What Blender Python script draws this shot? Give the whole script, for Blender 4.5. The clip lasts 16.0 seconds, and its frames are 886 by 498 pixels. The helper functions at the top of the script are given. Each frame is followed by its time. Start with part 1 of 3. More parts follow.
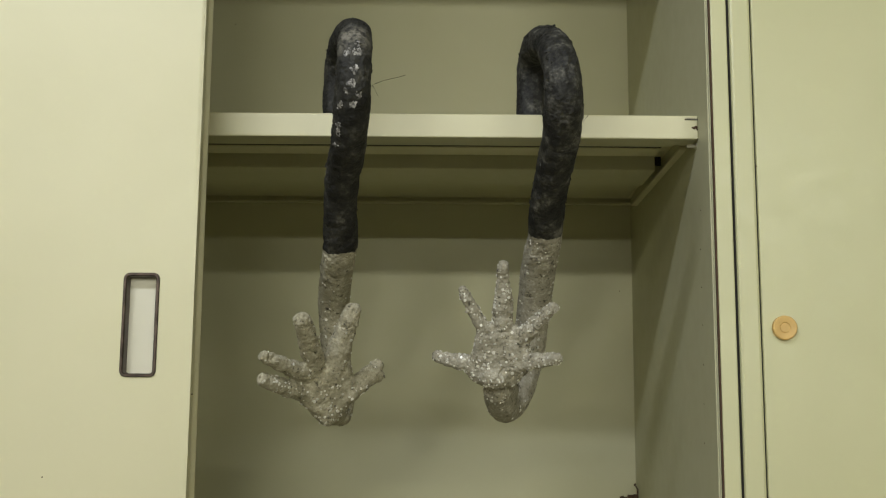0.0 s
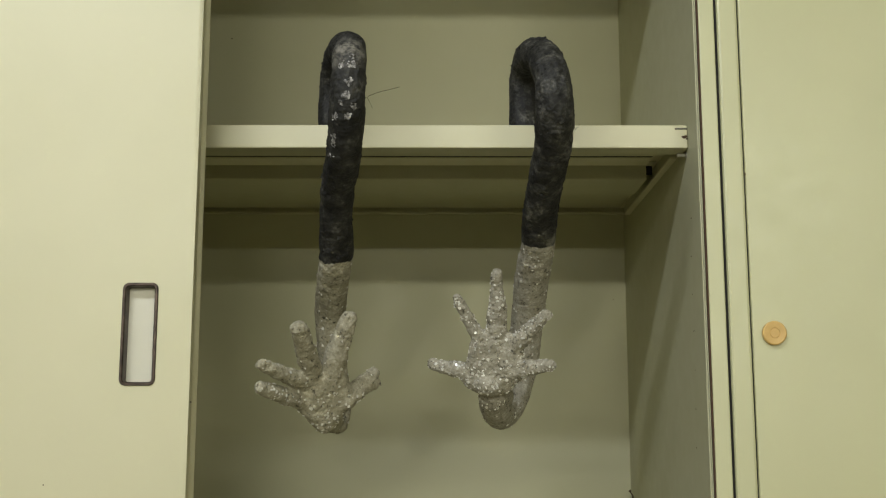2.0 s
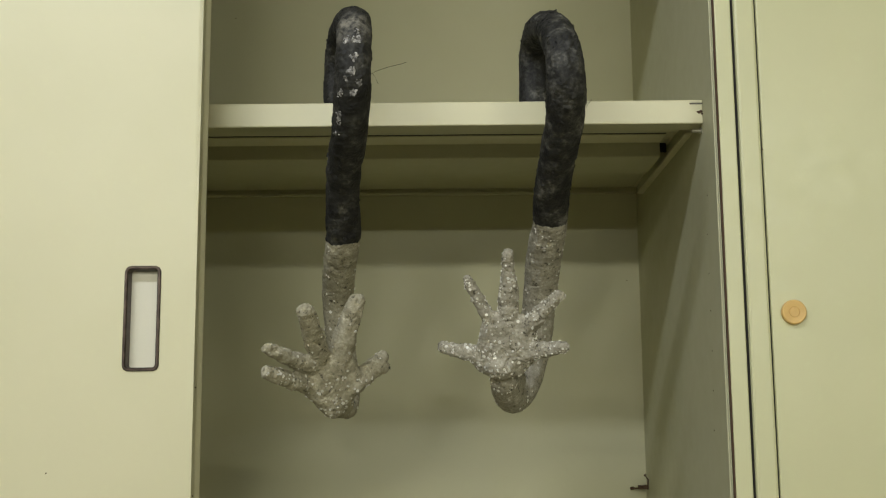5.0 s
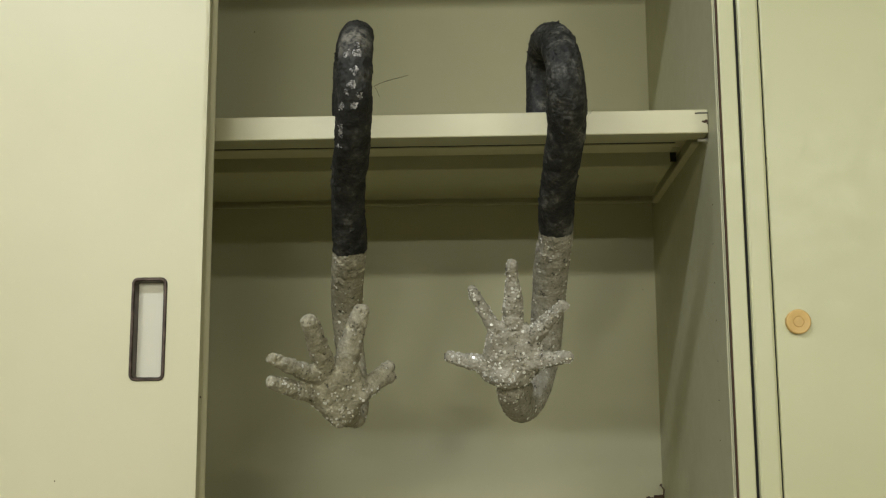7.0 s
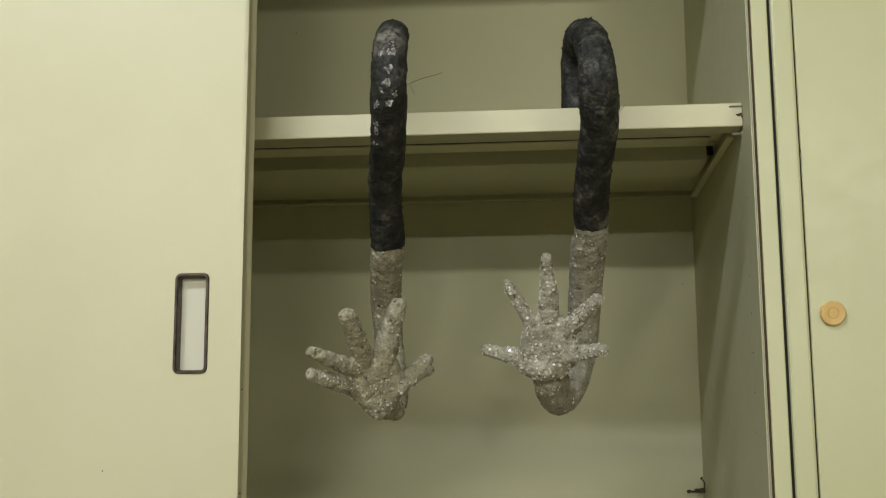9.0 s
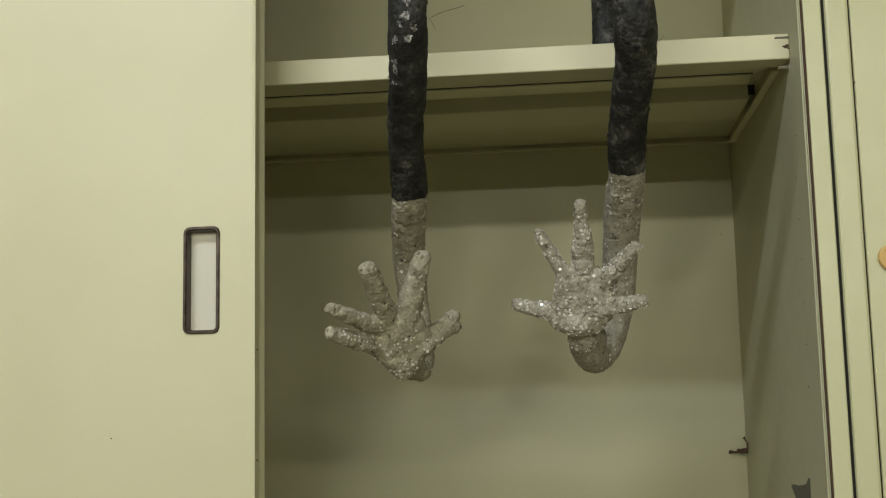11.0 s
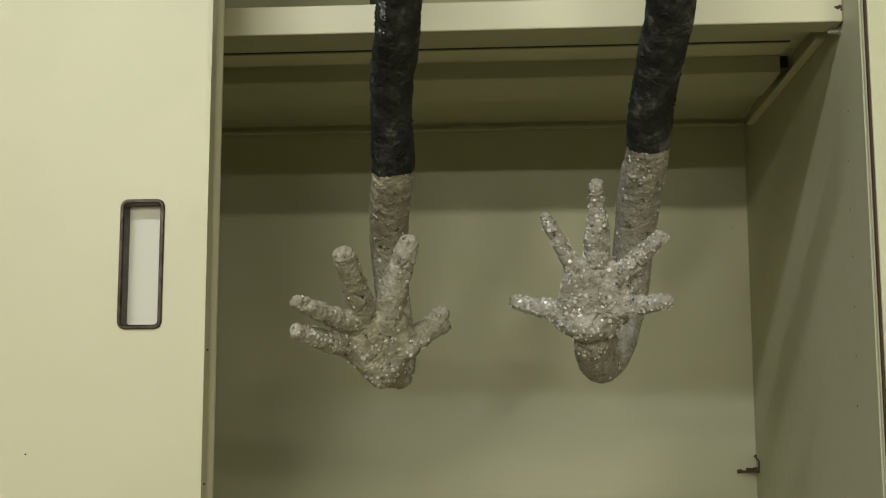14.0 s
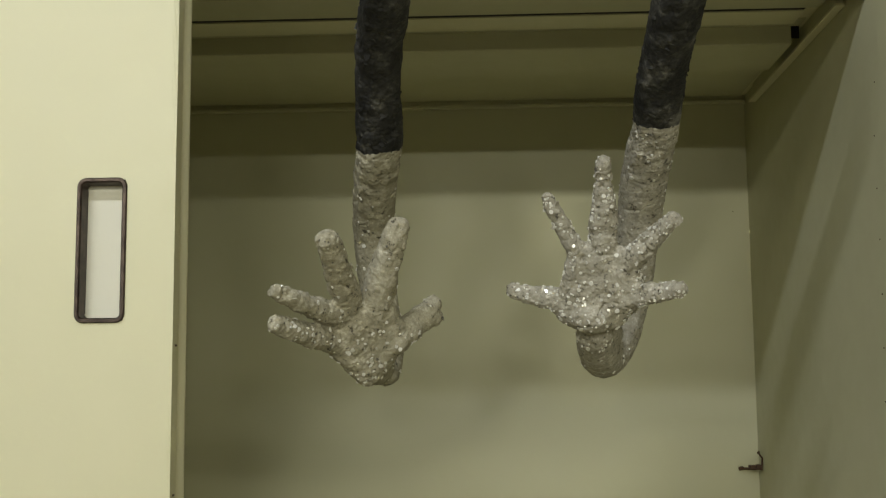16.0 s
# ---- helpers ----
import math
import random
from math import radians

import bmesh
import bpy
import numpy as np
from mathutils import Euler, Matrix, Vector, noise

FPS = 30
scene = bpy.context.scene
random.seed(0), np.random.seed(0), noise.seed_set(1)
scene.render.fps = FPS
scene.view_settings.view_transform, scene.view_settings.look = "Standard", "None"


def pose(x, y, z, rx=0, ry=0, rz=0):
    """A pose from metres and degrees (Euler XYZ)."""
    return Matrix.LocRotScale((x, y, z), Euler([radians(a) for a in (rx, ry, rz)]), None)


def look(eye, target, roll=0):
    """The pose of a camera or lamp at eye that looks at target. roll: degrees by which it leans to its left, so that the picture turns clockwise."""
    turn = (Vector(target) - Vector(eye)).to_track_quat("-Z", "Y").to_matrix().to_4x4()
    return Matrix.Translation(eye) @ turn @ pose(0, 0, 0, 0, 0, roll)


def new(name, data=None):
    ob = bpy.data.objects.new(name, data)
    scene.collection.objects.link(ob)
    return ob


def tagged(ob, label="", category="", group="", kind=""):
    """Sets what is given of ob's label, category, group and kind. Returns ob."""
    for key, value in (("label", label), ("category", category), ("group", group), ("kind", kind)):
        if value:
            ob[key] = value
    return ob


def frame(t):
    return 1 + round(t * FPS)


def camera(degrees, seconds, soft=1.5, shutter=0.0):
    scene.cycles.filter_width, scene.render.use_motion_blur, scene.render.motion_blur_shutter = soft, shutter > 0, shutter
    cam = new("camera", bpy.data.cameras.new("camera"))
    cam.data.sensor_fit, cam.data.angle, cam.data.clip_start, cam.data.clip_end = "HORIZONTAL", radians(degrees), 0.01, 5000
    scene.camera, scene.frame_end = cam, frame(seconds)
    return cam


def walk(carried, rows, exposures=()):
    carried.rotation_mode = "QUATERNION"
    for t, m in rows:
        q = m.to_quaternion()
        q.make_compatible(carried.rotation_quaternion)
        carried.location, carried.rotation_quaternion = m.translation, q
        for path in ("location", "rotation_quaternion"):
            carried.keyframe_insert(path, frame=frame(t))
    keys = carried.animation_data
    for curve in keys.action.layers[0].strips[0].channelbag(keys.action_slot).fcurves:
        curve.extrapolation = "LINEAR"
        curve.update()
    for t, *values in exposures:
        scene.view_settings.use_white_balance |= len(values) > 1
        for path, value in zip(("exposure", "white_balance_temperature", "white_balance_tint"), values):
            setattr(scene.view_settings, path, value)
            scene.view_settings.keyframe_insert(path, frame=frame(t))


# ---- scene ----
cam = camera(42.4, 16.0, soft=1.2)
PATH = [
    (0, (0.034, 0.014, 1.311), (0.038, 1.989, 1.623), 0.4),
    (0.5, (0.035, 0.007, 1.312), (0.031, 1.978, 1.647), 0.5),
    (1, (0.032, 0.002, 1.31), (0.028, 1.971, 1.658), 0.4),
    (1.5, (0.037, -0.002, 1.307), (0.031, 1.968, 1.651), 0.2),
    (2, (0.037, -0.001, 1.305), (0.045, 1.971, 1.639), 0.0),
    (2.5, (0.038, 0.005, 1.305), (0.032, 1.981, 1.614), -0.4),
    (3, (0.037, 0.017, 1.304), (0.036, 1.996, 1.591), -0.6),
    (3.5, (0.037, 0.026, 1.305), (0.037, 2.006, 1.59), -0.6),
    (4, (0.033, 0.028, 1.304), (0.033, 2.005, 1.601), -0.4),
    (6.5, (0.062, 0.02, 1.305), (0.013, 1.995, 1.621), -0.7),
    (7, (0.074, 0.018, 1.305), (-0.013, 1.99, 1.629), -0.3),
    (7.5, (0.084, 0.005, 1.3), (-0.042, 1.973, 1.634), -0.2),
    (8, (0.088, 0.001, 1.299), (-0.078, 1.967, 1.627), 0.2),
    (10.3, (0.089, 0.027, 1.295), (-0.103, 1.995, 1.597), -1.2),
    (10.5, (0.09, 0.038, 1.293), (-0.108, 2.007, 1.581), -1.4),
    (11, (0.078, 0.073, 1.293), (-0.137, 2.043, 1.56), -1.2),
    (11.5, (0.075, 0.088, 1.294), (-0.139, 2.059, 1.554), -0.7),
    (12, (0.07, 0.11, 1.294), (-0.134, 2.081, 1.558), -0.3),
    (12.5, (0.059, 0.143, 1.297), (-0.128, 2.116, 1.565), -0.3),
    (13, (0.051, 0.177, 1.299), (-0.121, 2.152, 1.561), -0.4),
    (13.5, (0.047, 0.199, 1.303), (-0.114, 2.176, 1.561), -0.2),
    (14, (0.038, 0.225, 1.308), (-0.103, 2.204, 1.563), -0.1),
    (14.5, (0.032, 0.248, 1.31), (-0.097, 2.228, 1.561), -0.2),
    (15, (0.025, 0.269, 1.311), (-0.086, 2.251, 1.559), -0.2),
    (15.5, (0.02, 0.283, 1.313), (-0.078, 2.265, 1.556), -0.3),
    (16, (0.016, 0.298, 1.314), (-0.068, 2.282, 1.55), -0.5),
]
walk(cam, [(t, look(eye, target, roll)) for t, eye, target, roll in PATH],
     exposures=[(0, -0.02), (8, 0.0), (10.5, -0.09), (13, -0.09), (15, 0.03), (16, 0.06)])


# ---- light ----
world = bpy.data.worlds.new("room_world")
scene.world = world
world.use_nodes = True
world.node_tree.nodes["Background"].inputs[0].default_value = (0.9, 0.95, 1.0, 1)
world.node_tree.nodes["Background"].inputs[1].default_value = 0.02


def ceiling_tube(x, y, z, length, width, watts, colour, tilt):
    """A bare fluorescent tube under the ceiling, along x: its flank, turned towards the cabinets by tilt degrees."""
    lamp = bpy.data.lights.new("fluorescent_tube", "AREA")
    lamp.shape, lamp.size, lamp.size_y = "RECTANGLE", length, width
    lamp.energy, lamp.color = watts, colour
    new("fluorescent_tube", lamp).matrix_world = pose(x, y, z, tilt)


TUBE = (0.985, 0.985, 0.86)
COOL = (0.92, 0.985, 1.12)
ceiling_tube(-0.55, -0.094, 2.42, 1.2, 0.06, 11.6, COOL, 38)
for tube_x in (-1.7, -0.2, 1.3):
    ceiling_tube(tube_x, -3.00, 2.40, 1.2, 0.10, 18.5, TUBE, 70)
for tube_x in (-2.0, 0.4, 2.8):
    ceiling_tube(tube_x, -8.60, 2.40, 1.2, 0.10, 38, TUBE, 75)


# ---- materials ----
def material(name, colour, rough=0.5, metal=0.0):
    """A node material; returns it with its tree and its shader node."""
    m = bpy.data.materials.new(name)
    m.use_nodes = True
    b = m.node_tree.nodes["Principled BSDF"]
    b.inputs["Base Color"].default_value = (*colour, 1)
    b.inputs["Roughness"].default_value = rough
    b.inputs["Metallic"].default_value = metal
    return m, m.node_tree, b


def node(tree, kind, **values):
    n = tree.nodes.new(kind)
    for key, value in values.items():
        n.inputs[key.replace("_", " ")].default_value = value
    return n


def noise_of(tree, scale, detail=4.0, rough=0.55, stretch=(1, 1, 1)):
    """Noise in object space, metres."""
    co = tree.nodes.new("ShaderNodeTexCoord")
    mp = tree.nodes.new("ShaderNodeMapping")
    mp.inputs["Scale"].default_value = stretch
    tree.links.new(co.outputs["Object"], mp.inputs["Vector"])
    n = node(tree, "ShaderNodeTexNoise", Scale=scale, Detail=detail, Roughness=rough)
    tree.links.new(mp.outputs[0], n.inputs["Vector"])
    return n.outputs["Fac"]


def ramp(tree, fac, stops):
    r = tree.nodes.new("ShaderNodeValToRGB")
    while len(r.color_ramp.elements) < len(stops):
        r.color_ramp.elements.new(0.5)
    for e, (p, c) in zip(r.color_ramp.elements, stops):
        e.position, e.color = p, (*c, 1)
    tree.links.new(fac, r.inputs[0])
    return r.outputs[0]


def mix(tree, fac, a, b, how="MIX"):
    m = tree.nodes.new("ShaderNodeMix")
    m.data_type, m.blend_type = "RGBA", how
    for value, i in ((fac, 0), (a, 6), (b, 7)):
        if isinstance(value, (int, float)):
            m.inputs[i].default_value = value
        elif isinstance(value, tuple):
            m.inputs[i].default_value = (*value, 1)
        else:
            tree.links.new(value, m.inputs[i])
    return m.outputs[2]


def bump(tree, shader, height, strength, distance):
    b = tree.nodes.new("ShaderNodeBump")
    b.inputs["Strength"].default_value, b.inputs["Distance"].default_value = strength, distance
    tree.links.new(height, b.inputs["Height"])
    tree.links.new(b.outputs[0], shader.inputs["Normal"])


def enamel(name, colour, rough=0.42):
    """Baked enamel on sheet steel: faint orange peel, handling grime and small scuffs."""
    m, t, b = material(name, colour, rough)
    broad = noise_of(t, 5.0, 3)
    fine = noise_of(t, 60.0, 5)
    dirty = tuple(c * k for c, k in zip(colour, (0.94, 0.94, 0.92)))
    base = mix(t, ramp(t, broad, [(0.42, (0, 0, 0)), (0.72, (1, 1, 1))]), colour, dirty)
    scuff = ramp(t, noise_of(t, 38.0, 6, 0.7, (1, 1, 0.45)), [(0.735, (0, 0, 0)), (0.78, (0.5, 0.5, 0.5))])
    base = mix(t, scuff, base, tuple(c * 0.55 for c in colour))
    t.links.new(base, b.inputs["Base Color"])
    t.links.new(ramp(t, fine, [(0.3, (rough - 0.06,) * 3), (0.7, (rough + 0.08,) * 3)]), b.inputs["Roughness"])
    bump(t, b, noise_of(t, 420.0, 2), 0.06, 0.0006)
    return m


CREAM = enamel("cream_enamel", (0.64, 0.607, 0.395), 0.37)
OLIVE = enamel("yellower_cream_enamel", (0.618, 0.607, 0.366), 0.37)
# the cream at about four fifths; under the shelf it stands in for shade
DARK_CREAM = enamel("dark_cream_enamel", (0.508, 0.492, 0.316), 0.5)
CUP = enamel("pull_cup_enamel", (0.66, 0.63, 0.50), 0.45)
# plain black, also the painted shade of the solid gap fillers
DARK = material("black_and_gap_shade", (0.012, 0.010, 0.007), 0.8)[0]
STEEL = material("zinc_steel", (0.62, 0.60, 0.55), 0.3, 1.0)[0]
RUST = material("rusted_steel", (0.075, 0.042, 0.022), 0.85)[0]
DULL_GREY = material("dull_dark_grey", (0.13, 0.12, 0.09), 0.75)[0]
MICA = material("silver_flake", (0.80, 0.78, 0.70), 0.30, 0.25)[0]
PLASTER = enamel("wall_paint", (0.60, 0.58, 0.50), 0.8)
CEILING = enamel("ceiling_paint", (0.74, 0.73, 0.66), 0.85)
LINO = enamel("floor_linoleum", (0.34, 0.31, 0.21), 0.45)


def bronze():
    m, t, b = material("brown_bronze_rim", (0.075, 0.055, 0.042), 0.38, 0.55)
    t.links.new(ramp(t, noise_of(t, 160, 5), [(0.35, (0.032, 0.021, 0.016)), (0.7, (0.095, 0.066, 0.050))]), b.inputs["Base Color"])
    return m


def yellow_plastic():
    m, t, b = material("yellow_plastic", (0.72, 0.47, 0.16), 0.45)
    t.links.new(ramp(t, noise_of(t, 90, 4), [(0.3, (0.74, 0.49, 0.17)), (0.75, (0.62, 0.39, 0.12))]), b.inputs["Base Color"])
    return m


def papier(name, edge, tint, dust, worn):
    """Grey pulp below a ragged paint line, black paint above it."""
    m, t, b = material(name, (0.4, 0.38, 0.34), 0.8)
    grain = mix(t, 0.42, noise_of(t, 95, 7, 0.68), noise_of(t, 380, 4, 0.7))
    pulp = ramp(t, grain, [(0.33, (0.13, 0.11, 0.068)), (0.41, (0.30, 0.28, 0.215)), (0.55, (0.395, 0.37, 0.295)), (0.64, (0.58, 0.55, 0.46))])
    spots = ramp(t, noise_of(t, 190, 4, 0.7), [(0.345, (1, 1, 1)), (0.38, (0, 0, 0))])
    pulp = mix(t, spots, pulp, (0.09, 0.08, 0.06))
    pulp = mix(t, 1.0, pulp, tint, "MULTIPLY")
    black = ramp(t, noise_of(t, 55, 9, 0.74), [(0.40, (0.006, 0.0058, 0.0045)), (0.49, (0.017, 0.0165, 0.0135)),
                 (0.56, (0.030 * dust, 0.029 * dust, 0.024 * dust)), (0.66, (0.10 * dust, 0.096 * dust, 0.08 * dust))])
    if worn:
        # the paint rubbed off to grey card round one spot
        place = t.nodes.new("ShaderNodeTexCoord")
        gap = t.nodes.new("ShaderNodeVectorMath")
        gap.operation = "DISTANCE"
        t.links.new(place.outputs["Object"], gap.inputs[0])
        gap.inputs[1].default_value = worn[:3]
        reach = t.nodes.new("ShaderNodeMapRange")
        t.links.new(gap.outputs["Value"], reach.inputs["Value"])
        reach.inputs["From Min"].default_value, reach.inputs["From Max"].default_value = worn[3], worn[3] * 0.25
        rubbed = mix(t, 1.0, reach.outputs[0], ramp(t, noise_of(t, 130, 6, 0.7), [(0.42, (0, 0, 0)), (0.58, (1, 1, 1))]), "MULTIPLY")
        black = mix(t, rubbed, black, (0.21, 0.195, 0.155))
    co = t.nodes.new("ShaderNodeTexCoord")
    xyz = t.nodes.new("ShaderNodeSeparateXYZ")
    t.links.new(co.outputs["Object"], xyz.inputs[0])
    wob = t.nodes.new("ShaderNodeMath")
    wob.operation = "MULTIPLY_ADD"
    t.links.new(noise_of(t, 160, 4), wob.inputs[0])
    wob.inputs[1].default_value = 0.009
    lean = t.nodes.new("ShaderNodeMath")
    lean.operation = "MULTIPLY_ADD"
    t.links.new(xyz.outputs["Y"], lean.inputs[0])
    lean.inputs[1].default_value = -0.55
    t.links.new(xyz.outputs["Z"], lean.inputs[2])
    t.links.new(lean.outputs[0], wob.inputs[2])
    over = t.nodes.new("ShaderNodeMath")
    over.operation = "GREATER_THAN"
    t.links.new(wob.outputs[0], over.inputs[0])
    over.inputs[1].default_value = edge + 0.0045 - 0.55 * 1.09
    t.links.new(mix(t, over.outputs[0], pulp, black), b.inputs["Base Color"])
    t.links.new(mix(t, over.outputs[0], (0.85,) * 3, (0.72,) * 3), b.inputs["Roughness"])
    bump(t, b, noise_of(t, 330, 6, 0.7), 0.4, 0.0015)
    return m


def peeled():
    m, t, b = material("peeled_paper", (0.4, 0.38, 0.35), 0.75)
    t.links.new(ramp(t, noise_of(t, 260, 4, 0.7), [(0.40, (0.09, 0.088, 0.082)), (0.50, (0.24, 0.23, 0.215)), (0.62, (0.58, 0.56, 0.53))]), b.inputs["Base Color"])
    return m


BRONZE, YELLOW, CHIP = bronze(), yellow_plastic(), peeled()


# ---- mesh helpers ----
def part(name, bm, mat, parent=None, label=""):
    """Links a bmesh as one mesh object, under parent where given."""
    me = bpy.data.meshes.new(name)
    bmesh.ops.recalc_face_normals(bm, faces=bm.faces)
    bm.to_mesh(me)
    bm.free()
    for mm in mat if isinstance(mat, (list, tuple)) else (mat,):
        me.materials.append(mm)
    ob = new(name, me)
    if parent:
        ob.parent = parent
    return tagged(ob, label)


def thing(name, label, category, at=(0, 0, 0), group="", kind=""):
    ob = new(name)
    ob.location = at
    ob.empty_display_size = 0.05
    return tagged(ob, label, category, group, kind)


def box(x0, x1, y0, y1, z0, z1, bevel=0.0, bm=None):
    bm = bm or bmesh.new()
    vs = bmesh.ops.create_cube(bm, size=1)["verts"]
    for v in vs:
        v.co = ((x0 + x1) / 2 + v.co.x * (x1 - x0), (y0 + y1) / 2 + v.co.y * (y1 - y0), (z0 + z1) / 2 + v.co.z * (z1 - z0))
    if bevel:
        es = list({e for v in vs for e in v.link_edges})
        bmesh.ops.bevel(bm, geom=es, offset=bevel, segments=2, affect="EDGES", profile=0.5)
    return bm


def extrude_x(profile, x0, x1):
    """A closed (y, z) outline run along x."""
    bm = bmesh.new()
    a = [bm.verts.new((x0, y, z)) for y, z in profile]
    b = [bm.verts.new((x1, y, z)) for y, z in profile]
    n = len(a)
    for i in range(n):
        bm.faces.new((a[i], a[(i + 1) % n], b[(i + 1) % n], b[i]))
    bm.faces.new(a)
    bm.faces.new(b)
    return bm


def rounded(cx, cz, w, h, r, n=6):
    pts = []
    for k, (sx, sz) in enumerate(((1, 1), (-1, 1), (-1, -1), (1, -1))):
        for i in range(n + 1):
            a = (k + i / n) * math.pi / 2
            pts.append((cx + sx * (w / 2 - r) + r * math.cos(a), cz + sz * (h / 2 - r) + r * math.sin(a)))
    return pts


def loft(cx, cz, w, h, r, rings, cap=False):
    """Rounded rectangles facing -y joined one to the next: rings of (inset, y)."""
    bm = bmesh.new()
    last = None
    for inset, y in rings:
        rr = max(r - inset, 0.0006)
        ring = [bm.verts.new((x, y, z)) for x, z in rounded(cx, cz, w - 2 * inset, h - 2 * inset, rr)]
        if last:
            for i in range(len(ring)):
                j = (i + 1) % len(ring)
                bm.faces.new((last[i], last[j], ring[j], ring[i]))
        last = ring
    if cap:
        bm.faces.new(last)
    return bm


def disc(rings, at, sides=48, axis="y"):
    """A turned solid round an axis that points to -y: rings of (radius, height)."""
    bm = bmesh.new()
    last = None
    for r, h in rings:
        ring = [bm.verts.new((at[0] + r * math.cos(a), at[1] - h, at[2] + r * math.sin(a))) if axis == "y" else
                bm.verts.new((at[0] - h, at[1] + r * math.cos(a), at[2] + r * math.sin(a)))
                for a in (2 * math.pi * i / sides for i in range(sides))]
        if last:
            for i in range(sides):
                j = (i + 1) % sides
                bm.faces.new((last[i], last[j], ring[j], ring[i]))
        else:
            bm.faces.new(ring)
        last = ring
    bm.faces.new(last)
    return bm


# ---- the room ----
X0, X1, Y0, Y1, TOP = -5.0, 3.8, -10.6, 1.52, 2.46
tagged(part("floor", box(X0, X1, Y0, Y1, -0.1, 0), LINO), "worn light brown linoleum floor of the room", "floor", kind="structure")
tagged(part("ceiling", box(X0, X1, Y0, Y1, TOP, TOP + 0.1), CEILING), "plain off-white painted ceiling", "ceiling", kind="structure")
tagged(part("wall_north", box(X0, X1, Y1, Y1 + 0.1, 0, TOP), PLASTER), "plain painted wall behind the steel cabinets", "wall", kind="structure")
tagged(part("wall_south", box(X0, X1, Y0 - 0.1, Y0, 0, TOP), PLASTER), "plain painted far wall of the room", "wall", kind="structure")
tagged(part("wall_west", box(X0 - 0.1, X0, Y0, Y1, 0, TOP), PLASTER), "plain painted side wall of the room", "wall", kind="structure")
tagged(part("wall_east", box(X1, X1 + 0.1, Y0, Y1, 0, TOP), PLASTER), "plain painted side wall of the room", "wall", kind="structure")

# ---- the open cabinet ----
FRONT, BACK, SIDE, LEFT = 1.022, 1.463, 0.279, -0.600
CAB_TOP = 1.93
cabinet = thing("sliding_door_cabinet", "cream enamelled steel cabinet standing open, sliding door pushed aside", "cabinet", (-0.15, 1.2, 0))


def cab(name, bm, mat, label="", parent=None):
    """A part of the open cabinet, given in room coordinates."""
    p = parent or cabinet
    ob = part(name, bm, mat, p, label)
    ob.matrix_parent_inverse = Matrix.Translation((0.15, -1.2, 0))
    if parent and parent is not cabinet:
        ob.matrix_parent_inverse = Matrix.Identity(4)
    return ob


cab("back_panel", box(LEFT, SIDE + 0.012, BACK, BACK + 0.002, 0.06, CAB_TOP + 0.03), DARK_CREAM)
cab("side_panel", box(SIDE, SIDE + 0.0020, 1.0265, BACK, 0.06, CAB_TOP + 0.03), DARK_CREAM)
cab("side_panel", box(LEFT - 0.002, LEFT, FRONT, BACK, 0.06, CAB_TOP + 0.03), DARK_CREAM)
cab("outer_side_panel", box(0.2940, 0.2958, 1.024, BACK + 0.002, 0.06, CAB_TOP + 0.03), CREAM)
cab("top_panel", box(LEFT - 0.002, 0.2945, FRONT, BACK + 0.002, CAB_TOP + 0.03, CAB_TOP + 0.04, 0.001), CREAM)
cab("top_rail", box(LEFT, 0.2785, 0.955, FRONT + 0.01, CAB_TOP, CAB_TOP + 0.029, 0.001), CREAM)
cab("bottom_rail", box(LEFT, 0.2785, 0.955, FRONT + 0.01, 0.06, 0.11, 0.001), CREAM)
cab("bottom_panel", box(LEFT, SIDE, FRONT + 0.01, BACK, 0.09, 0.11), DARK_CREAM)
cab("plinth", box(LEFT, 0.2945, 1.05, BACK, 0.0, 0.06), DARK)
cab("front_post", box(0.2814, 0.2962, FRONT, FRONT + 0.004, 0.06, CAB_TOP + 0.03, 0.0012), OLIVE)
cab("post_return", box(0.2778, 0.2800, 1.029, 1.060, 0.06, CAB_TOP, 0.0006), DARK_CREAM)
cab("rust_seam", box(0.2799, 0.2813, 1.0226, 1.0262, 0.06, CAB_TOP), RUST, "thin rusty seam along the post")

# sliding door
DX0, DX1, DY = LEFT + 0.002, -0.1722, 0.965
HX, HZ, HW, HH = -0.2164, 1.3956, 0.0303, 0.0872


def door_skin(x0, x1, y, z0, z1, hole, thick):
    """A sheet facing -y with a rectangular hole through it and a folded edge."""
    bm = bmesh.new()
    xs, zs = (x0, hole[0], hole[1], x1), (z0, hole[2], hole[3], z1)
    g = [[bm.verts.new((x, y, z)) for z in zs] for x in xs]
    for i in range(3):
        for j in range(3):
            if (i, j) != (1, 1):
                bm.faces.new((g[i][j], g[i + 1][j], g[i + 1][j + 1], g[i][j + 1]))
    ext = bmesh.ops.extrude_face_region(bm, geom=list(bm.faces))
    for v in ext["geom"]:
        if isinstance(v, bmesh.types.BMVert):
            v.co.y += thick
    edges = [e for e in bm.edges if all(abs(v.co.x - x1) < 1e-6 and abs(v.co.y - y) < 1e-6 for v in e.verts)]
    bmesh.ops.bevel(bm, geom=edges, offset=0.0038, segments=5, affect="EDGES", profile=0.5)
    return bm


hole = (HX - HW / 2 + 0.0012, HX + HW / 2 - 0.0012, HZ - HH / 2 + 0.0012, HZ + HH / 2 - 0.0012)
door = cab("sliding_door", door_skin(DX0, DX1, DY, 0.112, CAB_TOP - 0.002, hole, 0.0115), CREAM, "cream enamelled sliding door slid fully open")


